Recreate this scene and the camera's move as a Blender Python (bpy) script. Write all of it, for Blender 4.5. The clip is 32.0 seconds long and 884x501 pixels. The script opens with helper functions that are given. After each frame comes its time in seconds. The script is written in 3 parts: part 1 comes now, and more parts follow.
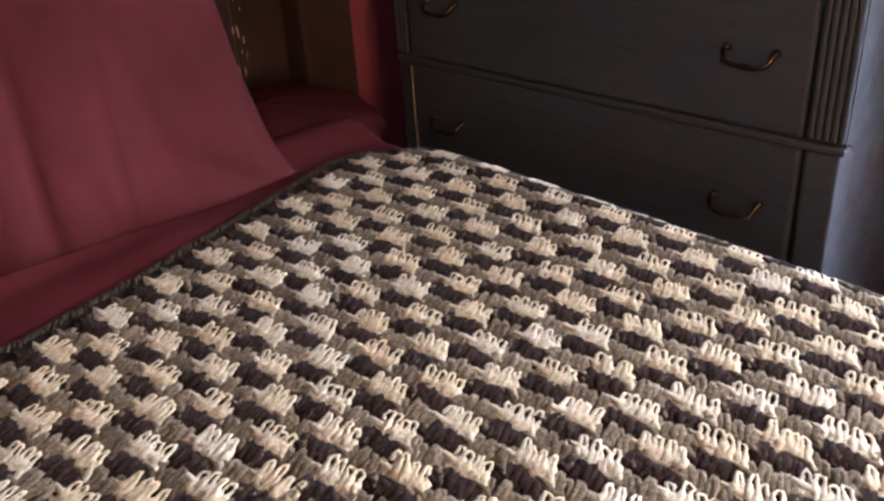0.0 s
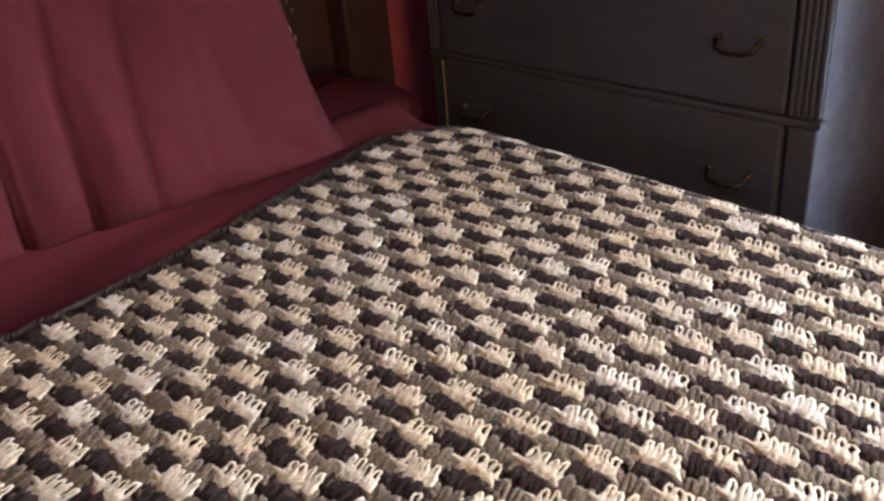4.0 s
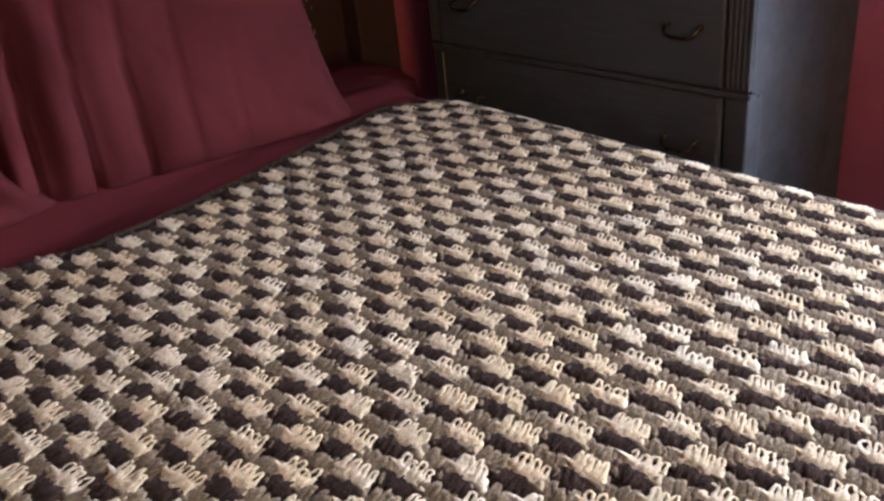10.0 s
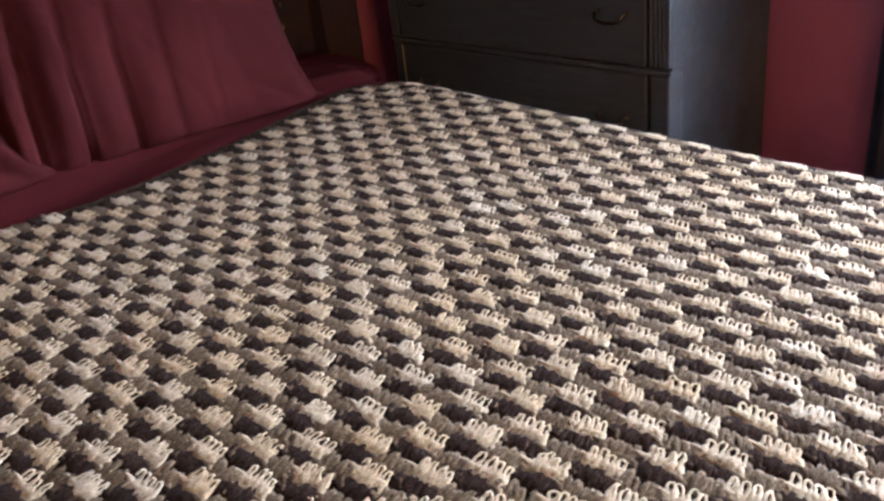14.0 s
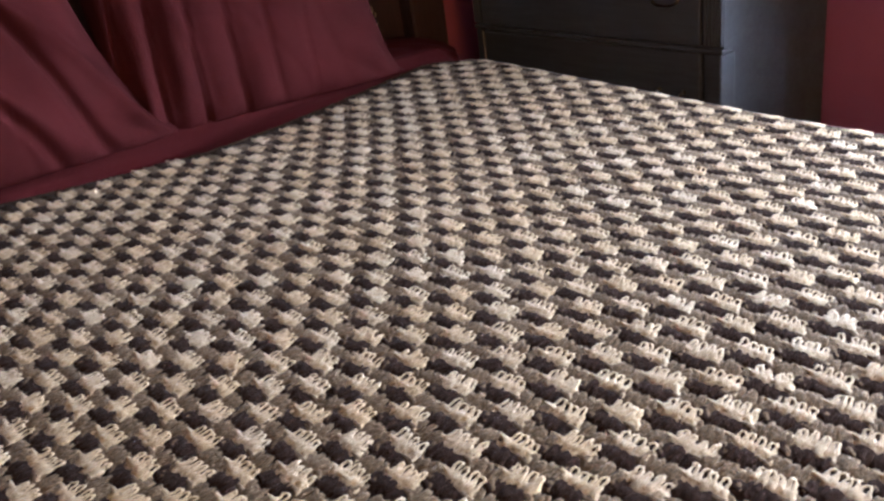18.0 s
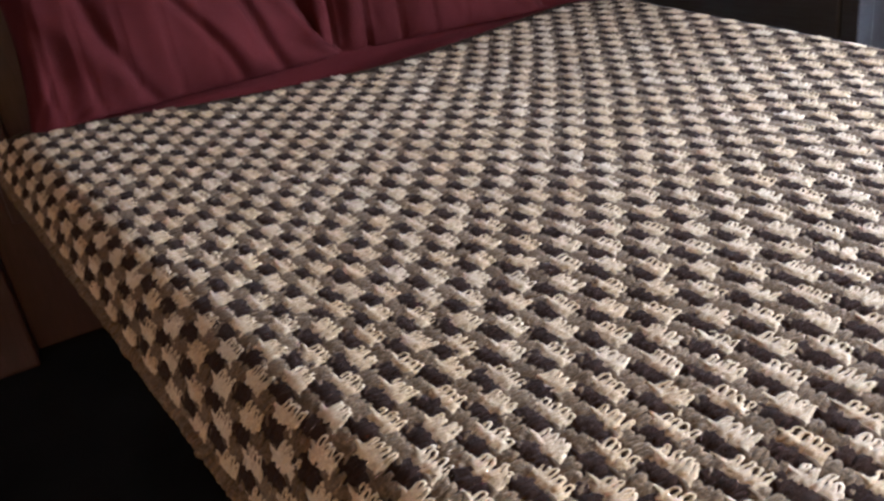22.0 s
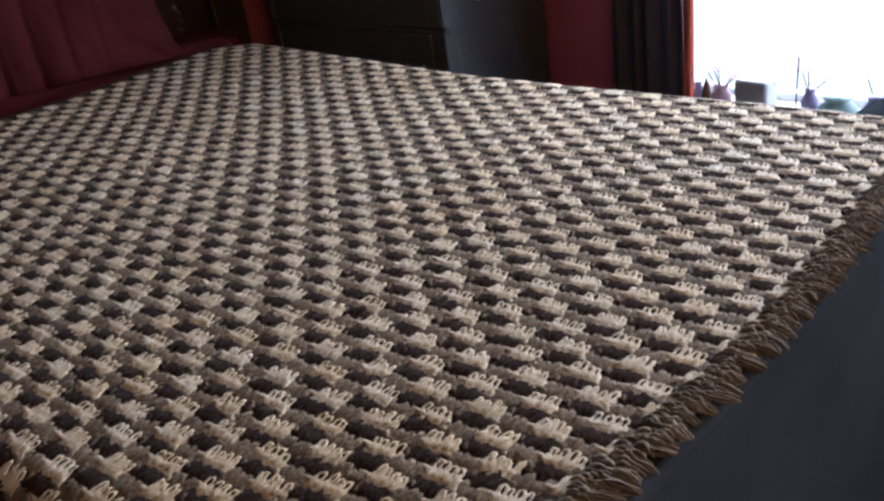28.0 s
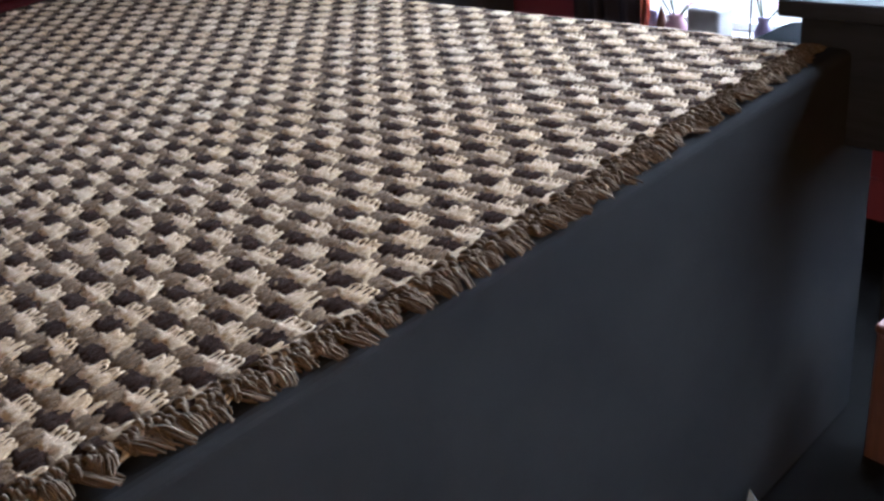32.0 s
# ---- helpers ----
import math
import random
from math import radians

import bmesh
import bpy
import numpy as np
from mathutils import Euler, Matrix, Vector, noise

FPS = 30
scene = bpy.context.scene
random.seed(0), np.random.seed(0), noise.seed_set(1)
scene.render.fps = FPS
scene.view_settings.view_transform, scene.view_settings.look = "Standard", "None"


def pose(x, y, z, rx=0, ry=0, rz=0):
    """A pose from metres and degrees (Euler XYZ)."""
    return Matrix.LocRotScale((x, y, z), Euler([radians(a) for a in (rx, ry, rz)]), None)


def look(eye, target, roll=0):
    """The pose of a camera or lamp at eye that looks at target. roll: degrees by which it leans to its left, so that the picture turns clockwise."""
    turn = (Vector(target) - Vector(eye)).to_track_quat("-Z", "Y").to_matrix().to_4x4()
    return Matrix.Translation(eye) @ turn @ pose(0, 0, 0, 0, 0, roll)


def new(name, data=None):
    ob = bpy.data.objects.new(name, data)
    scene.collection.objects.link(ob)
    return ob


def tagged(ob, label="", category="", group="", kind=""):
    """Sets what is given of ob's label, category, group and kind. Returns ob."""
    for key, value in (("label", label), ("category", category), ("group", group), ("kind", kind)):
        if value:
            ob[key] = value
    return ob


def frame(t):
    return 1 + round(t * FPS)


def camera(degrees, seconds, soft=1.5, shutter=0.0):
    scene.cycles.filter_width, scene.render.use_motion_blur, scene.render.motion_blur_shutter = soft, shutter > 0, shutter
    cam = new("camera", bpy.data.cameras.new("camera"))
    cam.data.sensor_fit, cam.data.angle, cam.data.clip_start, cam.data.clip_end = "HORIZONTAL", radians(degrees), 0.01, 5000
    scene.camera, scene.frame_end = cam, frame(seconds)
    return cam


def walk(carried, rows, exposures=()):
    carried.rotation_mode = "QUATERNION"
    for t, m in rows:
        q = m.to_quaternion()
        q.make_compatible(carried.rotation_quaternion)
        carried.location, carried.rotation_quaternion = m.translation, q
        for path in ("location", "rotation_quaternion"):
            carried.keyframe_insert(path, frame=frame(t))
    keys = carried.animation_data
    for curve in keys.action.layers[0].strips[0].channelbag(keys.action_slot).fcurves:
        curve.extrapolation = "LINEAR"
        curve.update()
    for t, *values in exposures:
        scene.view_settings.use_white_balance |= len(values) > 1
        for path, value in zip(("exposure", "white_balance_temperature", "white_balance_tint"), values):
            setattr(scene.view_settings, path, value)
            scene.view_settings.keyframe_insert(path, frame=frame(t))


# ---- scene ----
cam = camera(54.3, 32.0, soft=2.7)
METRES, EYE, TILT, LEAN, TURN = 2.0, 1.025, -28.28, 3.64, 44.5
EXPOSURES = [(0.0, 2.10, 5450, 11), (9.0, 1.72, 5450, 11), (19.0, 1.40, 5450, 11), (24.0, 1.30, 5450, 11), (27.0, 0.46, 5450, 11), (29.0, 0.18, 5480, 11), (32.0, 0.34, 5480, 11)]
ROWS = [
    (0.0, 0.0, 0.0, 0.0, 0.0, 0.0, -0.0),
    (0.5, -0.0006, -0.0029, -0.0001, 0.12, 0.04, 0.24),
    (1.0, -0.0011, -0.0101, -0.0018, 0.49, 0.05, 0.65),
    (1.5, -0.0017, -0.0233, -0.0073, 0.85, -0.24, 1.23),
    (2.0, -0.0016, -0.0332, -0.0135, 1.11, -0.94, 1.46),
    (2.5, -0.0035, -0.0454, -0.0161, 1.1, -1.03, 1.08),
    (3.0, -0.0042, -0.061, -0.0179, 1.12, -0.62, 0.75),
    (3.5, -0.0037, -0.0761, -0.0234, 1.53, -0.11, 0.44),
    (5.5, 0.0018, -0.1212, -0.0422, 1.94, 0.7, 0.03),
    (6.0, 0.0014, -0.1319, -0.0477, 2.2, 0.76, -0.36),
    (6.5, -0.001, -0.1412, -0.0522, 2.89, 0.78, -1.01),
    (7.0, -0.0013, -0.1516, -0.0535, 3.5, 0.9, -0.91),
    (7.5, -0.002, -0.1585, -0.0565, 2.71, 0.92, 0.32),
    (8.0, -0.0077, -0.1735, -0.0625, 1.37, 0.94, 0.91),
    (8.5, -0.007, -0.1865, -0.0667, 0.51, 1.17, 1.35),
    (9.0, -0.0021, -0.1939, -0.072, 1.0, 1.19, 0.89),
    (9.5, 0.0165, -0.2028, -0.0766, 2.51, 1.06, 0.22),
    (10.0, 0.0294, -0.2111, -0.0822, 3.4, 1.12, 0.21),
    (10.5, 0.0364, -0.2221, -0.0893, 4.24, 1.08, 0.1),
    (11.0, 0.0437, -0.235, -0.0953, 4.86, 1.18, -0.21),
    (11.5, 0.0469, -0.2423, -0.1038, 4.85, 1.31, -0.1),
    (12.0, 0.0477, -0.2466, -0.1084, 4.25, 1.07, 1.17),
    (12.5, 0.0458, -0.2577, -0.1151, 3.85, 1.0, 1.37),
    (13.0, 0.0503, -0.2688, -0.1185, 3.22, 1.27, 1.14),
    (13.5, 0.0519, -0.2795, -0.1226, 2.63, 1.45, 1.34),
    (14.0, 0.0529, -0.296, -0.1274, 2.07, 1.78, 1.62),
    (14.5, 0.0603, -0.3057, -0.1351, 2.42, 1.87, 0.78),
    (16.5, 0.0904, -0.3494, -0.1542, 8.68, 2.38, -1.12),
    (17.0, 0.0944, -0.3606, -0.1641, 9.4, 2.54, -1.27),
    (17.5, 0.0938, -0.3745, -0.1722, 9.12, 2.44, -0.59),
    (18.0, 0.0921, -0.389, -0.1808, 8.58, 2.24, -0.13),
    (18.5, 0.0902, -0.3998, -0.1864, 8.38, 2.03, 0.04),
    (19.0, 0.0848, -0.4087, -0.1916, 8.13, 1.99, 0.19),
    (19.5, 0.0795, -0.4203, -0.1976, 7.92, 1.98, 0.25),
    (20.0, 0.0776, -0.4324, -0.2047, 8.25, 1.94, 0.1),
    (20.5, 0.0897, -0.4433, -0.2123, 10.65, 1.7, -1.72),
    (21.0, 0.1037, -0.4575, -0.2222, 13.86, 0.89, -3.44),
    (21.5, 0.1109, -0.4662, -0.2281, 16.15, 0.18, -3.99),
    (22.0, 0.12, -0.469, -0.2336, 17.62, -0.37, -4.13),
    (22.5, 0.128, -0.4784, -0.2408, 16.79, -0.67, -3.16),
    (23.0, 0.132, -0.4906, -0.2477, 13.6, -0.37, -1.67),
    (23.5, 0.1361, -0.5073, -0.2549, 10.63, 0.16, -0.49),
    (24.0, 0.1407, -0.5201, -0.2625, 8.31, 0.57, 0.7),
    (24.5, 0.1548, -0.528, -0.2644, 6.49, 0.97, 0.64),
    (25.0, 0.1777, -0.5388, -0.2656, 5.52, 1.47, 0.12),
    (25.5, 0.2005, -0.5508, -0.27, 4.56, 1.99, 0.76),
    (26.0, 0.221, -0.5595, -0.2733, 3.46, 2.6, 1.52),
    (26.5, 0.2351, -0.5611, -0.2746, 2.94, 2.84, 2.16),
    (28.5, 0.3032, -0.5668, -0.2861, 3.43, 3.26, 3.08),
    (29.0, 0.3175, -0.5658, -0.2889, 3.86, 2.63, 3.24),
    (29.5, 0.3328, -0.5665, -0.293, 4.94, 2.05, 2.73),
    (30.0, 0.3463, -0.567, -0.2982, 5.54, 1.48, 3.46),
    (30.5, 0.3495, -0.5663, -0.3041, 4.56, 1.35, 4.77),
    (31.0, 0.3801, -0.5592, -0.3032, 4.93, 1.58, 2.71),
    (31.5, 0.4249, -0.5421, -0.3055, 7.0, 0.75, 0.16),
    (32.0, 0.4468, -0.5051, -0.2967, 7.59, -0.27, 1.16),
]
walk(cam, [(t, pose(0, 0, EYE, TILT, LEAN, TURN) @ pose(METRES * x, METRES * y, METRES * z, 90 + pitch, roll, yaw)) for t, x, y, z, yaw, pitch, roll in ROWS], EXPOSURES)

# ---- world and light ----
world = bpy.data.worlds.new("sky")
scene.world = world
world.use_nodes = True
wn = world.node_tree
sky = wn.nodes.new("ShaderNodeTexSky")
sky.sky_type, sky.sun_disc = "NISHITA", False
sky.sun_elevation, sky.sun_rotation = radians(40), radians(20)
wn.nodes["Background"].inputs["Strength"].default_value = 0.05
wn.links.new(sky.outputs["Color"], wn.nodes["Background"].inputs["Color"])


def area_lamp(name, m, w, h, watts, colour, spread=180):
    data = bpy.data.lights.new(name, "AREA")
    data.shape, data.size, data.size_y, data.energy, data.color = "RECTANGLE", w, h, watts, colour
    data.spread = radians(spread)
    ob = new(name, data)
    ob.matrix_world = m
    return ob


# daylight that enters by the window beside the chest
area_lamp("window_daylight", look((1.00, 1.60, 0.93), (1.00, 0.0, 0.45)), 1.86, 1.06, 92, (0.83, 0.92, 1.0), 130)
# warm fill lamp added beyond the foot; no such source is seen
area_lamp("warm_fill_lamp", look((3.17, -0.95, 1.45), (0.6, -0.5, 0.6)), 1.2, 1.2, 19.0, (1.0, 0.53, 0.14))


# ---- materials ----
def mat(name, rough=0.6, metal=0.0, spec=0.5):
    m = bpy.data.materials.new(name)
    m.use_nodes = True
    b = m.node_tree.nodes["Principled BSDF"]
    b.inputs["Roughness"].default_value, b.inputs["Metallic"].default_value = rough, metal
    b.inputs["Specular IOR Level"].default_value = spec
    return m, m.node_tree, b


def link(nt, a, b):
    nt.links.new(a, b)


def coords(nt, kind="Object", scale=(1, 1, 1)):
    tc, mp = nt.nodes.new("ShaderNodeTexCoord"), nt.nodes.new("ShaderNodeMapping")
    mp.inputs["Scale"].default_value = scale
    link(nt, tc.outputs[kind], mp.inputs["Vector"])
    return mp.outputs["Vector"]


def noise_tex(nt, vec, scale, detail=4.0, rough=0.6, distort=0.0):
    n = nt.nodes.new("ShaderNodeTexNoise")
    n.inputs["Scale"].default_value, n.inputs["Detail"].default_value = scale, detail
    n.inputs["Roughness"].default_value, n.inputs["Distortion"].default_value = rough, distort
    link(nt, vec, n.inputs["Vector"])
    return n.outputs["Fac"]


def ramp(nt, fac, stops):
    r = nt.nodes.new("ShaderNodeValToRGB")
    e = r.color_ramp.elements
    while len(e) < len(stops):
        e.new(0.5)
    for el, (p, c) in zip(e, stops):
        el.position, el.color = p, (*c, 1)
    link(nt, fac, r.inputs["Fac"])
    return r.outputs["Color"]


def mix(nt, fac, a, b, mode="MIX"):
    m = nt.nodes.new("ShaderNodeMix")
    m.data_type, m.blend_type = "RGBA", mode
    if isinstance(fac, float):
        m.inputs["Factor"].default_value = fac
    else:
        link(nt, fac, m.inputs["Factor"])
    for sock, v in ((m.inputs["A"], a), (m.inputs["B"], b)):
        if isinstance(v, tuple):
            sock.default_value = (*v, 1)
        else:
            link(nt, v, sock)
    return m.outputs["Result"]


def bump(nt, bsdf, height, strength, dist):
    b = nt.nodes.new("ShaderNodeBump")
    b.inputs["Strength"].default_value, b.inputs["Distance"].default_value = strength, dist
    link(nt, height, b.inputs["Height"])
    link(nt, b.outputs["Normal"], bsdf.inputs["Normal"])


def yarn(name, dark, mid, light, patch, sheen=0.25, spec=0.2, through_share=0.0, fleck=0.35):
    """Spun acrylic yarn: a different tone from stitch to stitch, dyed in slow patches, with fibre grain."""
    m, nt, b = mat(name, 0.9, spec=spec)
    geo = nt.nodes.new("ShaderNodeNewGeometry")
    col = ramp(nt, geo.outputs["Random Per Island"], [(0.0, dark), (0.5, mid), (1.0, light)])
    vec = coords(nt)
    col = mix(nt, ramp(nt, noise_tex(nt, vec, 7.0, 2.0), [(0.45, (0, 0, 0)), (0.65, (1, 1, 1))]), col, patch)
    fib = noise_tex(nt, vec, 900.0, 3.0, 0.7)
    col = mix(nt, fleck, col, ramp(nt, fib, [(0.3, (0.45, 0.45, 0.45)), (0.7, (1, 1, 1))]), "MULTIPLY")
    col = mix(nt, fleck, col, ramp(nt, noise_tex(nt, vec, 330.0, 2.0, 0.7), [(0.36, (0.5, 0.5, 0.5)), (0.64, (1.35, 1.35, 1.35))]), "MULTIPLY")
    link(nt, col, b.inputs["Base Color"])
    b.inputs["Sheen Weight"].default_value, b.inputs["Sheen Roughness"].default_value = sheen, 0.4
    bump(nt, b, mix(nt, 0.5, fib, noise_tex(nt, vec, 260.0, 2.0)), 0.7, 0.0016)
    if through_share:
        t, mx = nt.nodes.new("ShaderNodeBsdfTranslucent"), nt.nodes.new("ShaderNodeMixShader")
        mx.inputs["Fac"].default_value = through_share
        link(nt, col, t.inputs["Color"])
        link(nt, b.outputs[0], mx.inputs[1])
        link(nt, t.outputs[0], mx.inputs[2])
        link(nt, mx.outputs[0], nt.nodes["Material Output"].inputs["Surface"])
    return m


CREAM = yarn("cream_yarn", (0.366, 0.244, 0.134), (0.392, 0.276, 0.167), (0.418, 0.312, 0.208), (0.380, 0.256, 0.142), 0.20, 0.12, 0.25)
BROWN = yarn("dark_brown_yarn", (0.0165, 0.0088, 0.0064), (0.020, 0.0108, 0.0078), (0.024, 0.0132, 0.0096), (0.0185, 0.0100, 0.0071), 0.02, 0.0, 0.0, 0.5)
TAN = yarn("taupe_yarn", (0.078, 0.047, 0.025), (0.108, 0.067, 0.037), (0.138, 0.090, 0.053), (0.099, 0.061, 0.033), 0.05, 0.03, 0.10, 0.8)
FRINGE = yarn("fringe_yarn", (0.048, 0.034, 0.023), (0.088, 0.064, 0.044), (0.165, 0.126, 0.090), (0.074, 0.053, 0.036), 0.06, 0.0)
BORDER = yarn("taupe_edging_yarn", (0.024, 0.014, 0.010), (0.036, 0.023, 0.016), (0.050, 0.033, 0.023), (0.032, 0.020, 0.014), 0.05, 0.0)


def cloth(name, a, b_, weave=1400.0, sheen=0.0):
    m, nt, b = mat(name, 0.9, spec=0.04)
    vec = coords(nt)
    big = noise_tex(nt, vec, 6.0, 4.0)
    fine = noise_tex(nt, vec, weave, 2.0, 0.8)
    col = ramp(nt, big, [(0.3, a), (0.7, b_)])
    col = mix(nt, 0.25, col, ramp(nt, fine, [(0.3, (0.5, 0.5, 0.5)), (0.7, (1, 1, 1))]), "MULTIPLY")
    link(nt, col, b.inputs["Base Color"])
    b.inputs["Sheen Weight"].default_value = sheen
    bump(nt, b, fine, 0.25, 0.0006)
    return m


RED_COTTON = cloth("burgundy_cotton", (0.030, 0.0050, 0.0052), (0.041, 0.0066, 0.0070))
RED_SHEET = cloth("burgundy_sheet", (0.042, 0.0066, 0.0072), (0.056, 0.0084, 0.0092))
MATTRESS_CLOTH = cloth("dark_ticking", (0.010, 0.0045, 0.0045), (0.016, 0.0070, 0.0070))
STOOL_CLOTH = cloth("black_fabric", (0.008, 0.009, 0.010), (0.014, 0.015, 0.017), 700.0)
STOOL_CLOTH.node_tree.nodes["Principled BSDF"].inputs["Specular IOR Level"].default_value = 0.0
FOOT_CLOTH = cloth("dark_upholstery", (0.0140, 0.0142, 0.0152), (0.0195, 0.0198, 0.0210), 700.0)
FOOT_CLOTH.node_tree.nodes["Principled BSDF"].inputs["Specular IOR Level"].default_value = 0.0
DARK_CLOTH = cloth("charcoal_fabric", (0.014, 0.015, 0.017), (0.024, 0.025, 0.028), 700.0)
def thin_cloth(name, a, b_, through_colour, share):
    """Cloth that lets some of the daylight behind it through."""
    m = cloth(name, a, b_, 900.0)
    nt = m.node_tree
    thin, both = nt.nodes.new("ShaderNodeBsdfTranslucent"), nt.nodes.new("ShaderNodeMixShader")
    thin.inputs["Color"].default_value, both.inputs["Fac"].default_value = (*through_colour, 1), share
    link(nt, nt.nodes["Principled BSDF"].outputs[0], both.inputs[1])
    link(nt, thin.outputs[0], both.inputs[2])
    link(nt, both.outputs[0], nt.nodes["Material Output"].inputs["Surface"])
    return m


CURTAIN = thin_cloth("slate_curtain", (0.050, 0.044, 0.056), (0.072, 0.062, 0.078), (0.040, 0.034, 0.045), 0.35)
# translucent colour raised well above the cloth's own, for the edge's backlit glow
CURTAIN_EDGE = thin_cloth("rust_red_curtain_edge", (0.16, 0.045, 0.035), (0.24, 0.070, 0.050), (0.62, 0.26, 0.20), 0.6)


def wood(name, a, b_, rough, scale, spec=0.5):
    """Stained wood with grain along its local x axis and scuffs."""
    m, nt, b = mat(name, rough, spec=spec)
    vec = coords(nt, "Object", scale)
    g = noise_tex(nt, vec, 9.0, 6.0, 0.65, 0.6)
    col = ramp(nt, g, [(0.3, a), (0.7, b_)])
    link(nt, col, b.inputs["Base Color"])
    sc = noise_tex(nt, coords(nt), 14.0, 5.0, 0.7)
    link(nt, ramp(nt, sc, [(0.35, (rough - 0.1,) * 3), (0.75, (rough + 0.18,) * 3)]), b.inputs["Roughness"])
    bump(nt, b, g, 0.08, 0.002)
    return m


CHEST_WOOD = wood("dark_stained_wood", (0.030, 0.0285, 0.031), (0.043, 0.0410, 0.044), 0.5, (1.0, 8.0, 12.0), 0.12)
HEAD_WOOD = wood("mahogany_stain", (0.020, 0.010, 0.0088), (0.034, 0.015, 0.013), 0.55, (10.0, 10.0, 1.0), 0.2)
DESK_WOOD = wood("black_brown_desk_wood", (0.018, 0.019, 0.022), (0.028, 0.029, 0.033), 0.75, (1.0, 8.0, 10.0), 0.04)
LEG_WOOD = wood("brown_wood", (0.06, 0.022, 0.014), (0.12, 0.05, 0.03), 0.45, (10.0, 10.0, 1.0))
BARE_WOOD = wood("bare_chipped_wood", (0.30, 0.20, 0.12), (0.45, 0.32, 0.2), 0.6, (10.0, 10.0, 1.0))

m, nt, b = mat("aged_brass", 0.28, 1.0)
v = coords(nt)
link(nt, ramp(nt, noise_tex(nt, v, 60.0), [(0.35, (0.035, 0.026, 0.020)), (0.65, (0.15, 0.105, 0.06))]), b.inputs["Base Color"])
BRASS = m


def paint(name, a, b_, rough=0.6, scale=3.0):
    m, nt, b = mat(name, rough, spec=0.35)
    vec = coords(nt)
    link(nt, ramp(nt, noise_tex(nt, vec, scale, 5.0), [(0.3, a), (0.7, b_)]), b.inputs["Base Color"])
    bump(nt, b, noise_tex(nt, vec, 220.0, 3.0), 0.12, 0.001)
    return m


RED_WALL = paint("maroon_wall_paint", (0.200, 0.040, 0.060), (0.240, 0.048, 0.072), 0.6)
PALE_WALL = paint("taupe_wall_paint", (0.30, 0.27, 0.24), (0.35, 0.32, 0.28))
CEIL = paint("white_ceiling_paint", (0.60, 0.59, 0.57), (0.66, 0.65, 0.63), 0.8)
WHITE_PAINT = paint("white_gloss_paint", (0.74, 0.74, 0.73), (0.80, 0.80, 0.79), 0.35)
CARPET = cloth("dark_carpet", (0.0050, 0.0048, 0.0048), (0.0085, 0.0082, 0.0082), 300.0)
CARPET.node_tree.nodes["Principled BSDF"].inputs["Specular IOR Level"].default_value = 0.0
PAPER = paint("white_paper", (0.66, 0.66, 0.68), (0.74, 0.74, 0.76), 0.7, 20.0)
GREY_PLASTIC = paint("grey_plastic", (0.20, 0.19, 0.20), (0.26, 0.25, 0.26), 0.4, 20.0)
BLACK_METAL = paint("black_metal", (0.02, 0.02, 0.02), (0.03, 0.03, 0.03), 0.4, 20.0)


def tinted(name, colour, rough=0.1):
    m, nt, b = mat(name, rough)
    b.inputs["Base Color"].default_value = (*colour, 1)
    b.inputs["Transmission Weight"].default_value = 0.85
    b.inputs["IOR"].default_value = 1.3
    return m




def frosted(name, colour, through_colour):
    """Frosted glass that lets a little of the window's light through."""
    m, nt, b = mat(name, 0.35)
    link(nt, ramp(nt, noise_tex(nt, coords(nt), 25.0), [(0.3, tuple(c * 0.85 for c in colour)), (0.7, colour)]), b.inputs["Base Color"])
    t, mx = nt.nodes.new("ShaderNodeBsdfTranslucent"), nt.nodes.new("ShaderNodeMixShader")
    t.inputs["Color"].default_value, mx.inputs["Fac"].default_value = (*through_colour, 1), 0.6
    link(nt, b.outputs[0], mx.inputs[1])
    link(nt, t.outputs[0], mx.inputs[2])
    link(nt, mx.outputs[0], nt.nodes["Material Output"].inputs["Surface"])
    return m


PINK_GLASS = frosted("pink_glass", (0.75, 0.45, 0.55), (0.150, 0.110, 0.128))
VIOLET_GLASS = frosted("violet_glass", (0.55, 0.45, 0.70), (0.125, 0.112, 0.148))
GREEN_GLASS = frosted("green_glass", (0.45, 0.60, 0.58), (0.105, 0.122, 0.120))
PANE = tinted("window_glass", (1, 1, 1), 0.0)
PANE.node_tree.nodes["Principled BSDF"].inputs["Transmission Weight"].default_value = 1.0
PETAL = cloth("pink_petals", (0.55, 0.18, 0.30), (0.70, 0.32, 0.45), 300.0)
LEAF = cloth("green_stems", (0.05, 0.09, 0.04), (0.08, 0.13, 0.05), 300.0)

m, nt, b = mat("overcast_daylight")
em = nt.nodes.new("ShaderNodeEmission")
em.inputs["Color"].default_value, em.inputs["Strength"].default_value = (0.95, 0.97, 1.0, 1), 1.15
link(nt, em.outputs[0], nt.nodes["Material Output"].inputs["Surface"])
DAYLIGHT = m


# ---- mesh helpers ----
def finish(bm, name, material, smooth=False):
    me = bpy.data.meshes.new(name)
    bm.to_mesh(me)
    bm.free()
    me.materials.append(material)
    if smooth:
        me.polygons.foreach_set("use_smooth", [True] * len(me.polygons))
    return me


def part(name, bm, material, parent=None, label="", smooth=False):
    """One mesh object under a thing or a part."""
    ob = new(name, finish(bm, name, material, smooth))
    if parent is not None:
        ob.parent = parent
    if label:
        ob["label"] = label
    return ob


def thing(name, label, category, at=(0, 0, 0), group=""):
    ob = new(name)
    ob.location = at
    ob.empty_display_size = 0.05
    return tagged(ob, label, category, group)


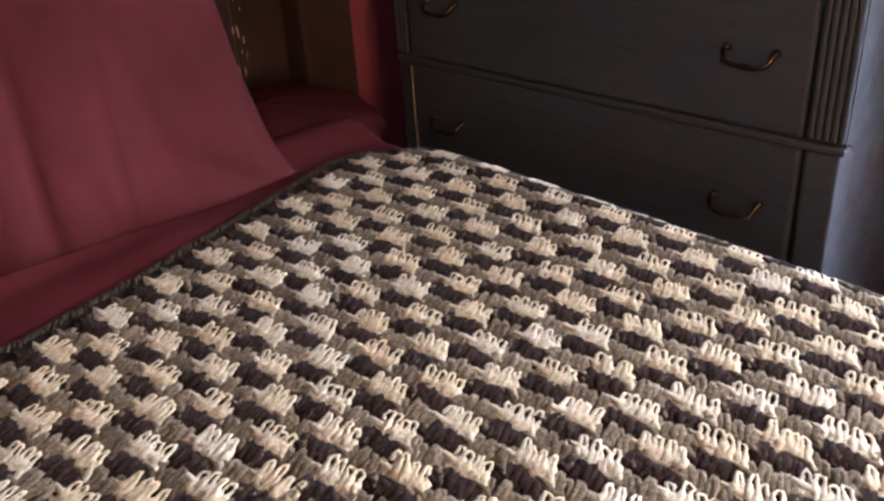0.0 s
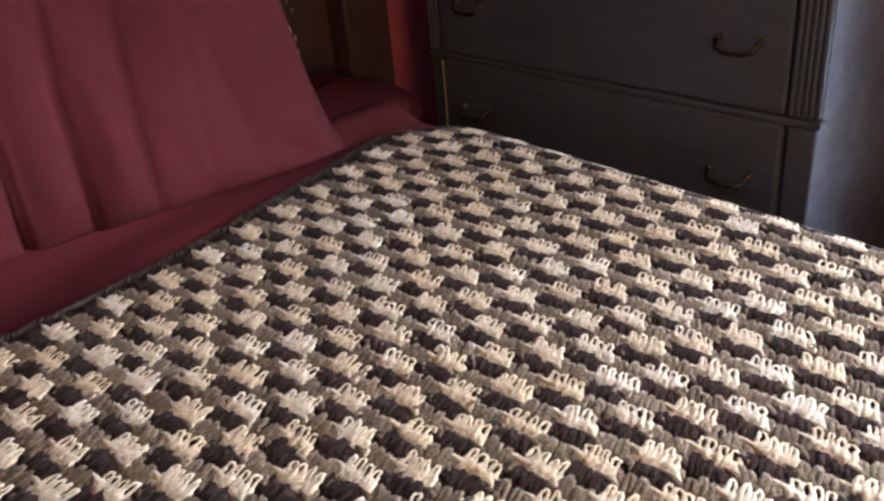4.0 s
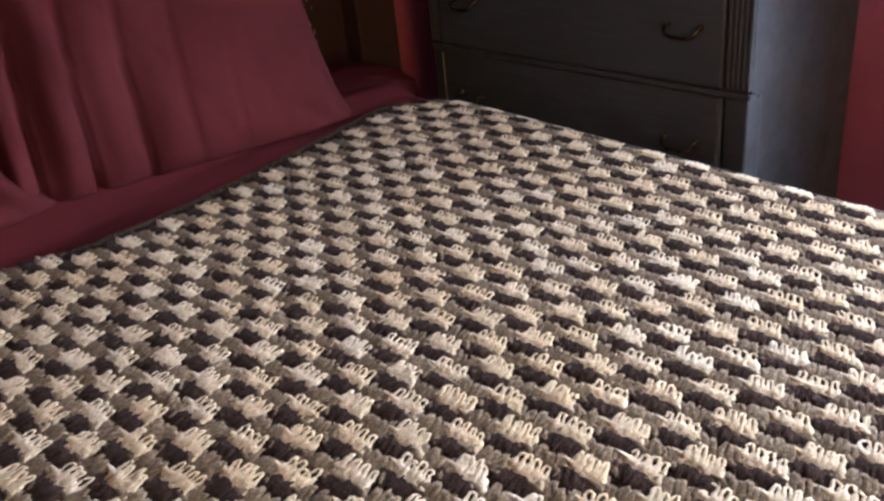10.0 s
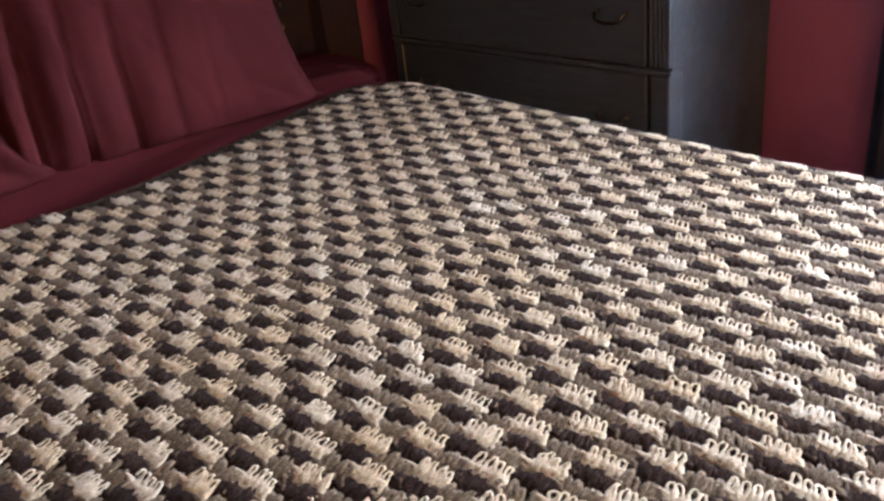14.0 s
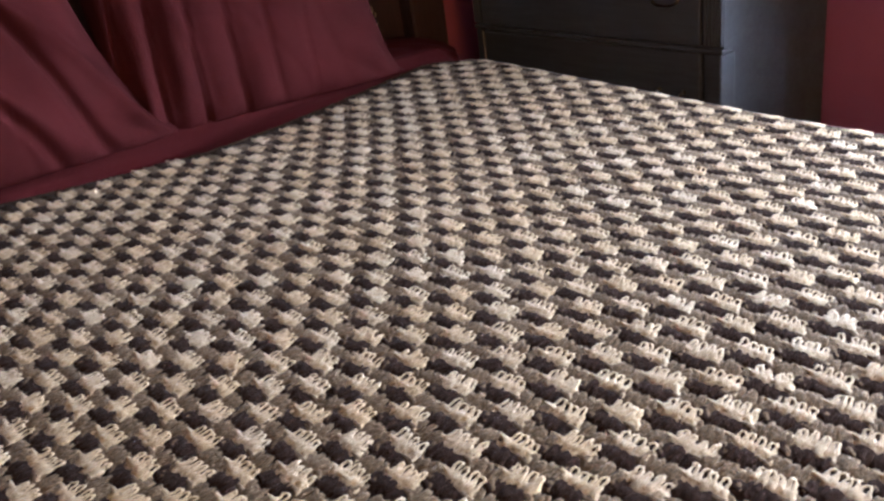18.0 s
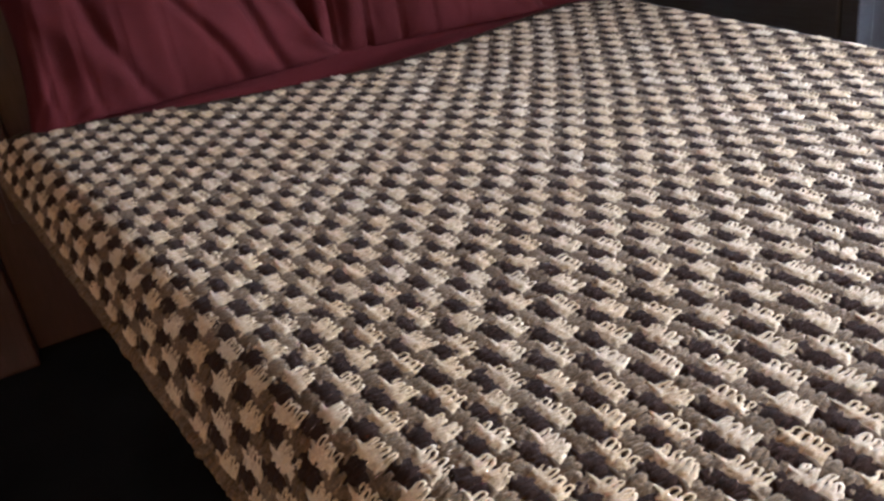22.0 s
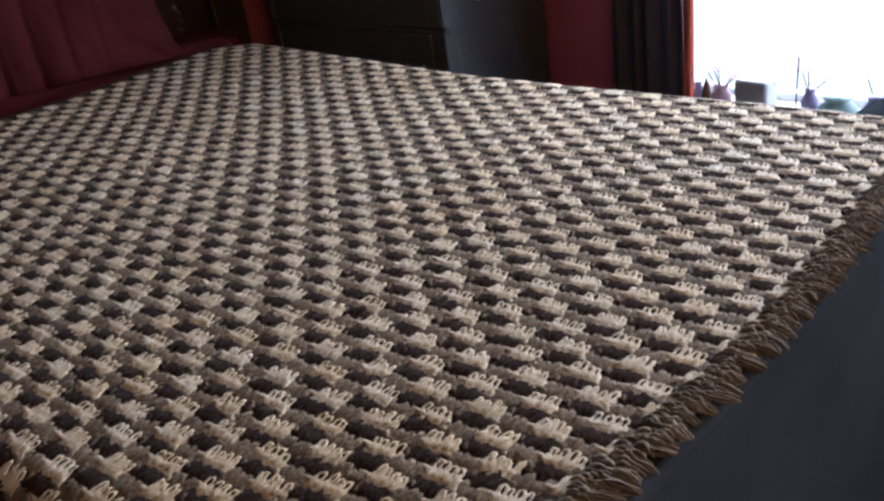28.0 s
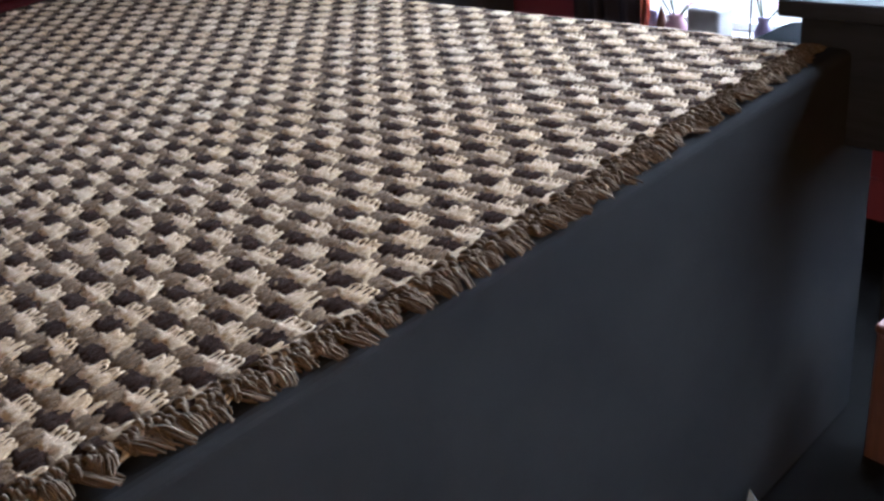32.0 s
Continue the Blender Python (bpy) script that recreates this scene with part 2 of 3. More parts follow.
def box(x0, x1, y0, y1, z0, z1, bevel=0.0, seg=2):
    bm = bmesh.new()
    bmesh.ops.create_cube(bm, size=1.0)
    for w in bm.verts:
        w.co = Vector(((x0 + x1) / 2 + w.co.x * (x1 - x0), (y0 + y1) / 2 + w.co.y * (y1 - y0), (z0 + z1) / 2 + w.co.z * (z1 - z0)))
    if bevel:
        bmesh.ops.bevel(bm, geom=bm.edges[:], offset=bevel, segments=seg, profile=0.5, affect="EDGES")
    return bm


def join(*bms):
    out = bms[0]
    for other in bms[1:]:
        me = bpy.data.meshes.new("tmp")
        other.to_mesh(me)
        other.free()
        out.from_mesh(me)
        bpy.data.meshes.remove(me)
    return out


def turned(profile, n=24, at=(0, 0, 0)):
    """A surface of revolution round z from (radius, height) pairs."""
    bm = bmesh.new()
    rings = [[bm.verts.new((at[0] + r * math.cos(2 * math.pi * i / n), at[1] + r * math.sin(2 * math.pi * i / n), at[2] + z)) for i in range(n)] for r, z in profile]
    for lo, hi in zip(rings, rings[1:]):
        for i in range(n):
            bm.faces.new((lo[i], lo[(i + 1) % n], hi[(i + 1) % n], hi[i]))
    bm.faces.new(rings[0][::-1])
    bm.faces.new(rings[-1])
    return bm


def tube(points, radius, sides=8):
    """A round rod along a line of points."""
    pts = [Vector(p) for p in points]
    bm = bmesh.new()
    rings = []
    for i, p in enumerate(pts):
        t = (pts[min(i + 1, len(pts) - 1)] - pts[max(i - 1, 0)]).normalized()
        side = t.cross(Vector((0.13, 0.27, 0.95))).normalized()
        up = side.cross(t)
        r = radius[i] if isinstance(radius, (list, tuple)) else radius
        rings.append([bm.verts.new(p + r * (math.cos(a) * side + math.sin(a) * up)) for a in (2 * math.pi * k / sides for k in range(sides))])
    for lo, hi in zip(rings, rings[1:]):
        for k in range(sides):
            bm.faces.new((lo[k], lo[(k + 1) % sides], hi[(k + 1) % sides], hi[k]))
    bm.faces.new(rings[0][::-1])
    bm.faces.new(rings[-1])
    return bm


def sheet_mesh(name, X, Y, Z, material):
    """A smooth quad sheet from three equal arrays."""
    r, c = X.shape
    idx = np.arange(r * c).reshape(r, c)
    faces = np.stack([idx[:-1, :-1], idx[:-1, 1:], idx[1:, 1:], idx[1:, :-1]], -1).reshape(-1, 4)
    me = bpy.data.meshes.new(name)
    me.from_pydata(np.stack([X, Y, Z], -1).reshape(-1, 3).tolist(), [], faces.tolist())
    me.materials.append(material)
    me.polygons.foreach_set("use_smooth", [True] * len(me.polygons))
    return me


# ---- room ----
BACK, HEADX, FOOTX, NEARY, TOP = 1.46, -1.34, 3.2, -2.6, 2.5
structure = "structure"


def setting(name, bm, material, label):
    ob = part(name, bm, material)
    return tagged(ob, label, name.split("_")[0], kind=structure)


setting("floor", box(HEADX - 0.1, FOOTX + 0.1, NEARY - 0.1, BACK + 0.1, -0.1, 0.0), CARPET, "dark short-pile carpet on the bedroom floor")
setting("ceiling", box(HEADX - 0.1, FOOTX + 0.1, NEARY - 0.1, BACK + 0.1, TOP, TOP + 0.1), CEIL, "plain white painted ceiling")
setting("wall_west", box(HEADX - 0.1, HEADX, NEARY, BACK, 0.0, TOP), RED_WALL, "maroon painted wall behind the headboard")
SY0, SY1, SZ0, SZ1 = -1.6, -0.3, 0.75, 2.15
# unseen wall; its opening is added to go with the warm fill lamp
setting("wall_east", join(box(FOOTX, FOOTX + 0.1, NEARY, SY0, 0.0, TOP), box(FOOTX, FOOTX + 0.1, SY1, BACK, 0.0, TOP),
                          box(FOOTX, FOOTX + 0.1, SY0, SY1, 0.0, SZ0), box(FOOTX, FOOTX + 0.1, SY0, SY1, SZ1, TOP)), RED_WALL, "unseen maroon painted wall with an added window opening")
WX0, WX1, WZ0, WZ1 = 0.0, 2.0, 0.34, 1.50
setting("wall_north", join(box(HEADX - 0.1, WX0, BACK, BACK + 0.12, 0.0, TOP), box(WX1, FOOTX + 0.1, BACK, BACK + 0.12, 0.0, TOP),
                           box(WX0, WX1, BACK, BACK + 0.12, 0.0, WZ0), box(WX0, WX1, BACK, BACK + 0.12, WZ1, TOP)), RED_WALL, "maroon painted wall with a wide window")
# unseen wall, kept paler than the others to bounce fill light
setting("wall_south", box(HEADX - 0.1, FOOTX + 0.1, NEARY - 0.1, NEARY, 0.0, TOP), PALE_WALL, "plain taupe painted wall")


def window(name, x0, x1, z0, z1, y, depth):
    w = tagged(new(name), "white painted window with bright overcast light outside", "window", kind=structure)
    part("window_frame", join(box(x0, x0 + 0.022, y, y + depth, z0, z1, 0.004), box(x1 - 0.022, x1, y, y + depth, z0, z1, 0.004),
                              box(x0 + 0.022, x1 - 0.022, y, y + depth, z0, z0 + 0.022, 0.004), box(x0 + 0.022, x1 - 0.022, y, y + depth, z1 - 0.022, z1, 0.004)), WHITE_PAINT, w)
    xm = (x0 + x1) / 2
    part("mullion", box(xm - 0.02, xm + 0.02, y, y + depth, z0 + 0.022, z1 - 0.022, 0.004), WHITE_PAINT, w)
    for a, c in ((x0 + 0.022, xm - 0.02), (xm + 0.02, x1 - 0.022)):
        p = part("pane", box(a, c, y + depth / 2 - 0.003, y + depth / 2 + 0.003, z0 + 0.022, z1 - 0.022), PANE, w, "clear glass pane")
        p.visible_shadow = False
    return w


win = window("window_1", WX0, WX1, WZ0, WZ1, BACK + 0.075, 0.04)
part("window_sill", box(WX0 - 0.04, WX1 + 0.04, BACK - 0.14, BACK + 0.075, WZ0 - 0.03, WZ0 + 0.002, 0.005), WHITE_PAINT, win, "white painted window sill")
# unseen window, added behind the warm fill lamp
window("added_window", -SY1, -SY0, SZ0, SZ1, FOOTX + 0.02, 0.04).matrix_world = Matrix.Rotation(radians(-90), 4, "Z")
tagged(part("backdrop", box(-6, 9, 6.0, 6.05, -3, 8), DAYLIGHT), "blank bright overcast sky outside the window", "sky", kind=structure)
setting("baseboard", join(box(HEADX, HEADX + 0.015, NEARY, BACK, 0, 0.09), box(-0.36, FOOTX, BACK - 0.015, BACK, 0, 0.09)), RED_WALL, "painted baseboard along the walls")

# ---- bed ----
PLANE = 0.5965


def lattice(a, b):
    """Plan position of the stitch grid: a counts half blocks towards the foot, b towards the chest."""
    A, B = (a - 15) / 20, np.clip(b, -27, 22) / 20
    x = 0.1483 - 0.055 * B - 0.0582 * B * B + 0.013 * B ** 3 + 0.0126 * B ** 4 + 0.7073 * A + 0.0047 * A * B + 0.0186 * A * B ** 2 - 0.0063 * A * B ** 3 + 0.0179 * A * A + 0.0029 * A ** 2 * B - 0.0109 * A ** 2 * B ** 2 - 0.0223 * A ** 3 - 0.0036 * A ** 3 * B - 0.0121 * A ** 4
    y = 0.1796 + 0.5909 * B - 0.0182 * B * B + 0.0061 * B ** 3 + 0.0292 * B ** 4 + 0.0407 * A - 0.02 * A * B - 0.0015 * A * B ** 2 - 0.009 * A * B ** 3 - 0.0197 * A * A - 0.0102 * A ** 2 * B - 0.0043 * A ** 2 * B ** 2 + 0.0133 * A ** 3 + 0.0066 * A ** 3 * B + 0.0072 * A ** 4
    return x, y


def roll_over(s, radius, most):
    """Along, down and the tilt for a sheet that has gone s past the start of a rounded edge."""
    s = np.maximum(s, 0)
    th = np.minimum(s / radius, most)
    rest = s - th * radius
    return radius * np.sin(th) + rest * np.cos(th), radius * (1 - np.cos(th)) + rest * np.sin(th), th


def bed_height(x):
    """The bed top: level towards the foot, rising softly towards the pillows."""
    return PLANE + 0.0265 * (np.sqrt(x * x + 0.01) - x)


def blanket_surface(a, b):
    """Points and normals of the blanket as it lies on the bed."""
    x, y = lattice(a, b)
    y = y - 0.004 * np.maximum(0, -19 - b)
    far, near, foot = 0.702 + 0.045 * x, -0.46 + 0.15 * x, 1.07 - 0.075 * y
    along, down, th = roll_over(y - far, 0.055, 1.45)
    along2, down2, th2 = roll_over(near - y, 0.09, 1.0)
    along3, down3, th3 = roll_over(x - foot, 0.07, 1.1)
    yy = np.clip(y, near, far) + along - along2
    xx = np.minimum(x, foot) + along3
    corner = np.clip((x - 0.62) / 0.4, 0, 1) ** 2 * np.clip((y - 0.42) / 0.35, 0, 1) ** 2
    head_corner = np.clip((-0.66 - x) / 0.14, 0, 1) ** 2 * np.clip((y - 0.54) / 0.12, 0, 1) ** 2
    wave = 0.0015 * np.sin(3.1 * x + 1.7 * y) + 0.0012 * np.sin(7.3 * y - 4.1 * x + 1.0)
    z = bed_height(xx) + wave - down - down2 - down3 - 0.012 * corner - 0.012 * head_corner
    n = np.stack([np.sin(th3), np.sin(th) - np.sin(th2), np.cos(th) * np.cos(th2) * np.cos(th3) + 0.05], -1)
    n /= np.linalg.norm(n, axis=-1, keepdims=True)
    return np.stack([xx, yy, z], -1), n


def yarn_mesh(name, P, N, radius, material, sides=5, flat=1.0):
    """Tubes along many yarn paths: P is strands x points x 3, N the cloth's normals there."""
    S, K, _ = P.shape
    T = np.empty_like(P)
    T[:, 1:-1] = P[:, 2:] - P[:, :-2]
    T[:, 0], T[:, -1] = P[:, 1] - P[:, 0], P[:, -1] - P[:, -2]
    T /= np.linalg.norm(T, axis=-1, keepdims=True) + 1e-9
    side = np.cross(T, N)
    side /= np.linalg.norm(side, axis=-1, keepdims=True) + 1e-9
    up = np.cross(side, T)
    ang = np.arange(sides) * 2 * np.pi / sides
    R = radius if np.ndim(radius) == 0 else np.asarray(radius)[:, :, None, None]
    V = P[:, :, None] + R * (np.cos(ang)[:, None] * side[:, :, None] + flat * np.sin(ang)[:, None] * up[:, :, None])
    idx = np.arange(S * K * sides).reshape(S, K, sides)
    nxt = np.roll(idx, -1, axis=2)
    F = np.stack([idx[:, :-1], nxt[:, :-1], nxt[:, 1:], idx[:, 1:]], -1).reshape(-1, 4)
    me = bpy.data.meshes.new(name)
    me.vertices.add(V.size // 3)
    me.vertices.foreach_set("co", V.astype(np.float32).ravel())
    me.loops.add(F.size)
    me.loops.foreach_set("vertex_index", F.astype(np.int32).ravel())
    me.polygons.add(len(F))
    me.polygons.foreach_set("loop_start", np.arange(0, F.size, 4, dtype=np.int32))
    me.polygons.foreach_set("use_smooth", np.ones(len(F), dtype=bool))
    me.update(calc_edges=True)
    me.materials.append(material)
    return me


rng = np.random.default_rng(7)
A1, B0, B1 = 39.0, -25.4, 22.0
PA, PB = 0.0356, 0.0296


def near_hem(a):
    """Where the blanket ends on the open side of the bed."""
    return -25.5 + 0.0 * a


def foot_slant(b):
    """How much further the blanket goes towards the foot at its far corner."""
    return 0.06 * np.maximum(0, b - 6)


def head_edge(b):
    """Where the blanket ends towards the pillows."""
    return -9.8 - 0.10 * np.maximum(0, -b - 2) + 0.8 * np.maximum(0, (b - 16) / 2) ** 2


# one tall stitch: up one leg, over the loop, down the other (across, along, up from the cloth; yarn radius)
def stitch_shape(half):
    """Mirror one leg of a stitch into the whole loop."""
    leg = np.array(half)
    return np.concatenate([leg, leg[::-1] * np.array([-1, 1, 1, 1])])


STITCH = {
    "open": stitch_shape([(-0.75, -0.0112, 0.0010, 0.0034), (-1.05, -0.0072, 0.0022, 0.0040), (-1.05, -0.0026, 0.0032, 0.0038), (-1.04, 0.0006, 0.0044, 0.0022), (-1.12, 0.0036, 0.0056, 0.00135),
                          (-1.10, 0.0064, 0.0066, 0.00135), (-0.80, 0.0088, 0.0066, 0.00135), (-0.30, 0.0100, 0.0058, 0.0014)]),
    "long": stitch_shape([(-0.70, -0.0112, 0.0010, 0.0035), (-1.00, -0.0068, 0.0024, 0.0041), (-1.00, -0.0018, 0.0034, 0.0036), (-0.90, 0.0022, 0.0048, 0.0022), (-0.90, 0.0058, 0.0062, 0.0019),
                          (-0.70, 0.0088, 0.0066, 0.0014), (-0.28, 0.0106, 0.0060, 0.0014)]),
    1: stitch_shape([(-0.40, -0.0122, 0.0006, 0.0024), (-0.95, -0.0078, 0.0014, 0.0038), (-0.95, -0.0010, 0.0020, 0.0043), (-0.85, 0.0048, 0.0022, 0.0038), (-0.45, 0.0090, 0.0018, 0.0029), (-0.12, 0.0114, 0.0010, 0.0019)]),
    2: stitch_shape([(-0.50, -0.0118, 0.0006, 0.0026), (-0.95, -0.0070, 0.0016, 0.0036), (-0.95, -0.0005, 0.0025, 0.0037), (-0.80, 0.0046, 0.0031, 0.0031), (-0.35, 0.0086, 0.0032, 0.0023)]),
}


def block(c, b, tone, upright):
    """The one yarn path of a block: a chain along its foot, then tall stitches worked into one space."""
    size, shift, lean = rng.normal(1, 0.06), rng.normal(0, 0.035), rng.normal(-0.0034, 0.0014)
    count = (4, 5, 4)[tone]
    pitch = (0.0088, 0.0084, 0.0092)[tone] * size
    n = rng.normal(0, 0.0010, 4)
    low = -0.0035 if upright else -0.0020
    chain = [(0.023 + n[0], -0.0175 + n[1], 0.0028, 0.0010), (0.021 + n[0], -0.0145 + n[1], 0.0034, 0.0021), (0.017, -0.0100, 0.0030, 0.0034)]
    chain += [(u, (-0.0040, -0.0062, -0.0062)[tone] + 0.0016 * (u / 0.017), (0.0026, 0.0008, 0.0014)[tone], (0.0040, 0.0040, 0.0040)[tone]) for u in (0.012, 0.006, 0.0, -0.006, -0.012)]
    chain += [(-0.018 + n[2], low - 0.0010 + n[3], 0.0036, 0.0034), (-0.026 + n[2], low + n[3], 0.0038, 0.0023), (-0.033 + n[2], low + 0.001 + n[3], 0.0030, 0.0011), (-0.026, -0.007, 0.0010, 0.0010)]
    chain = np.array(chain)
    chain[2:8, :2] += rng.normal(0, 0.0007, (6, 2))
    chain[3:8, 3] *= rng.normal(1.0, 0.10, 5)
    lines = [chain]
    for k in range(count):
        u0 = (k - (count - 1) / 2) * pitch + rng.normal(0, 0.0006)
        p = STITCH[("long" if upright else "open") if tone == 0 else tone].copy()
        rise = (p[:, 1] + 0.0125) / 0.020
        p[:, 0] = p[:, 0] * 0.0026 * rng.normal(1, 0.12) + u0 + rise * (lean + rng.normal(0, 0.0008))
        p[:, 2] *= rng.normal(1.0, 0.10)
        p[:, 2] += 0.0010 * (1 - abs(2 * k / (count - 1) - 1))
        p[:, 1] = p[:, 1] * np.where(p[:, 1] > 0, rng.normal(1.0, (0.11, 0.22, 0.22)[tone]), 1.0) + rng.normal(0, 0.0008)
        p[:, :3] += rng.normal(0, 0.00055, (len(p), 3))
        p[:, 3] *= rng.normal(1.0, 0.07) * rng.normal(1.0, 0.13, len(p))
        lines.append(p)
    p = np.concatenate(lines)
    return np.column_stack([c + 0.17 + shift + p[:, 0] / PA, b - 0.10 + p[:, 1] / PB, (0.38, 0.5, 0.5)[tone] * p[:, 2] + (0.0009, 0.0004, 0.0005)[tone], p[:, 3]])[None]


def on_cloth(paths):
    P, N = blanket_surface(paths[..., 0], paths[..., 1])
    return P + N * paths[..., 2:3], N


blanket = thing("crochet_blanket", "crocheted blanket in cream, taupe and brown blocks over the bed", "blanket", (0.1, 0.1, PLANE))
blanket_at = Matrix.Translation(blanket.location).inverted()


def blanket_part(name, me, label="", kind=""):
    ob = new(name, me)
    ob.parent = blanket
    ob.matrix_parent_inverse = blanket_at
    return tagged(ob, label, kind=kind)


rest = {"cream": [], "cream_long": [], "brown": [], "taupe": []}
YARNS = (("cream", CREAM), ("brown", BROWN), ("taupe", TAN))
for r in range(int((B0 - 1.6) * 3), int(B1 * 3) + 1):
    b, tone = r / 3.0, r % 3
    upright = (r // 3) % 2 == 1
    first = math.ceil((head_edge(b) - r % 2) / 2) * 2 + r % 2
    for c in range(first, int(A1 + foot_slant(b)) + 1, 2):
        if b < near_hem(c):
            continue
        paths = block(c, b, tone, upright)
        if 15 <= c <= 37 and -11 <= b <= -2.6:
            P, N = on_cloth(paths)
            name = YARNS[tone][0] + "_block"
            blanket_part(name, yarn_mesh(name, P, N, paths[..., 3], YARNS[tone][1], 6, 0.42))
        else:
            rest["cream_long" if tone == 0 and upright else YARNS[tone][0]].append(paths)
for colour, rows in rest.items():
    paths, material = np.concatenate(rows), dict(YARNS)[colour.split("_")[0]]
    P, N = on_cloth(paths)
    blanket_part(colour + "_stitches", yarn_mesh(colour + "_stitches", P, N, paths[..., 3], material, 6, 0.42), "", "stuff")

# the closed ground of the cloth under the raised stitches
ga, gb = np.meshgrid(np.linspace(0, 1, 150), np.linspace(0, 1, 170))
gb = (near_hem(-10 + 49 * ga) - 0.4) * (1 - gb) + B1 * gb
ga = (head_edge(gb) - 0.3) * (1 - ga) + (A1 + 0.4 + foot_slant(gb)) * ga
P, N = blanket_surface(ga, gb)
blanket_part("ground_weave", sheet_mesh("ground_weave", P[..., 0], P[..., 1], P[..., 2], BROWN))


def border(along, fixed, is_row, count, width, out, edge=None, tall=0.006):
    """A band of short taupe stitches along one edge."""
    paths = []
    for s in np.linspace(along[0], along[1], count):
        q = np.linspace(0, 1, 6)
        across = fixed + (edge(s) if edge else 0) + out * (q * width + rng.normal(0, 0.05))
        side = s + 0.10 * np.sin(q * 3.1) * rng.normal(1, 0.3)
        up = 0.3 * tall + tall * np.sin(q * np.pi) * rng.normal(1, 0.15)
        paths.append(np.column_stack([side, across, up] if is_row else [across, side, up]))
    return np.array(paths)


P, N = on_cloth(border((B0 - 1.5, B1), -0.10, False, 700, 0.20, -1, head_edge, 0.0022))
blanket_part("head_border", yarn_mesh("head_border", P, N, 0.0009, BORDER), "taupe edging stitches", "stuff")
P, N = on_cloth(border((-12.0, A1 + 0.5), 0.1, True, 620, 0.5, -1, near_hem))
blanket_part("side_border", yarn_mesh("side_border", P, N, 0.0024, TAN), "taupe edging stitches", "stuff")
foot = np.concatenate([border((B0, B1), A1 - 0.10 + 0.35 * k, False, 420, 0.5, 1, foot_slant, 0.0045) for k in range(2)])
foot[..., :2] += rng.normal(0, 0.10, (len(foot), 1, 2))
P, N = on_cloth(foot)
blanket_part("foot_border", yarn_mesh("foot_border", P, N, 0.0017, FRINGE), "taupe edging stitches", "stuff")

# tassels of fine yarn that hang over the foot edge
paths = []
for tuft in np.linspace(B0, B1 - 3, 74) + rng.normal(0, 0.06, 74):
    bow, long, lift = rng.normal(0.10, 0.22), rng.normal(0.88, 0.12), rng.normal(0.004, 0.0012)
    for k in range(12):
        q = np.linspace(0, 1, 9)
        off = (k - 5.5) / 5.5 + rng.normal(0, 0.1)
        spread = 0.06 + 0.20 * np.sin(q * np.pi * 0.7)
        a = A1 + 0.30 + foot_slant(tuft) + q * long * (1 - 0.18 * off * off) * rng.normal(1, 0.07)
        bb = tuft + off * spread + bow * q * q + 0.02 * np.sin(q * 9 + rng.uniform(0, 6))
        up = 0.003 + lift * np.sin(q * np.pi * 0.9) * (1 - 0.5 * off * off) - 0.005 * q * q + rng.normal(0, 0.0006)
        paths.append(np.column_stack([a, bb, up]))
P, N = on_cloth(np.array(paths))
blanket_part("fringe", yarn_mesh("fringe", P, N, 0.0009, FRINGE), "short taupe yarn fringe", "stuff")

# mattress with its burgundy fitted sheet
bed = thing("bed", "dark wooden bed with a burgundy sheeted mattress", "bed", (0, 0, 0))


def soft_box(x0, x1, y0, y1, z0, z1, r):
    return box(x0, x1, y0, y1, z0, z1, r, 5)


part("mattress", soft_box(-1.19, 0.90, -0.44, 0.69, 0.30, 0.583, 0.05), MATTRESS_CLOTH, bed, "mattress in a dark fitted sheet", True)
part("box_base", box(-1.19, 0.94, -0.42, 0.66, 0.12, 0.30, 0.01), DARK_CLOTH, bed)
for x in (-1.1, 0.88):
    for y in (-0.45, 0.62):
        part("bed_leg", turned([(0.03, 0), (0.035, 0.02), (0.028, 0.12)], 12, (x, y, 0)), HEAD_WOOD, bed)

fb = box(-0.050, 0.0, -0.58, 0.86, 0.0, 0.591, 0.012, 5)
for w in fb.verts:
    w.co.x += 1.002 - 0.062 * w.co.y
part("footboard", fb, FOOT_CLOTH, bed, "low footboard covered in dark fabric")
# headboard: outer post, recess, framed panels
part("headboard_panel", box(-1.275, -1.255, -0.80, 0.90, 0.02, 1.28), HEAD_WOOD, bed, "dark mahogany headboard")
for y0, y1, x in ((0.855, 0.965, -1.20), (-0.865, -0.755, -1.20)):
    part("headboard_post", box(-1.30, x, y0, y1, 0.0, 1.36, 0.008, 3), HEAD_WOOD, bed)
for k in range(5):
    y = -0.70 + k * 0.345
    part("headboard_stile", box(-1.262, -1.215, y, y + 0.055, 0.36, 1.22, 0.006, 3), HEAD_WOOD, bed)
part("headboard_rail", box(-1.285, -1.205, -0.755, 0.855, 1.20, 1.30, 0.01, 3), HEAD_WOOD, bed)
for _ in range(26):
    z, w, h = random.uniform(0.62, 0.95), random.uniform(0.0007, 0.002), random.uniform(0.003, 0.011)
    y = 0.735 + random.uniform(-0.004, 0.016)
    chip = bmesh.new()
    chip.faces.new([chip.verts.new((-1.2142, y + w * math.cos(t) * random.uniform(0.6, 1.2), z + h * math.sin(t) * random.uniform(0.6, 1.2))) for t in (0, 1.05, 2.1, 3.14, 4.2, 5.2)])
    part("worn_chip", chip, BARE_WOOD, bed)

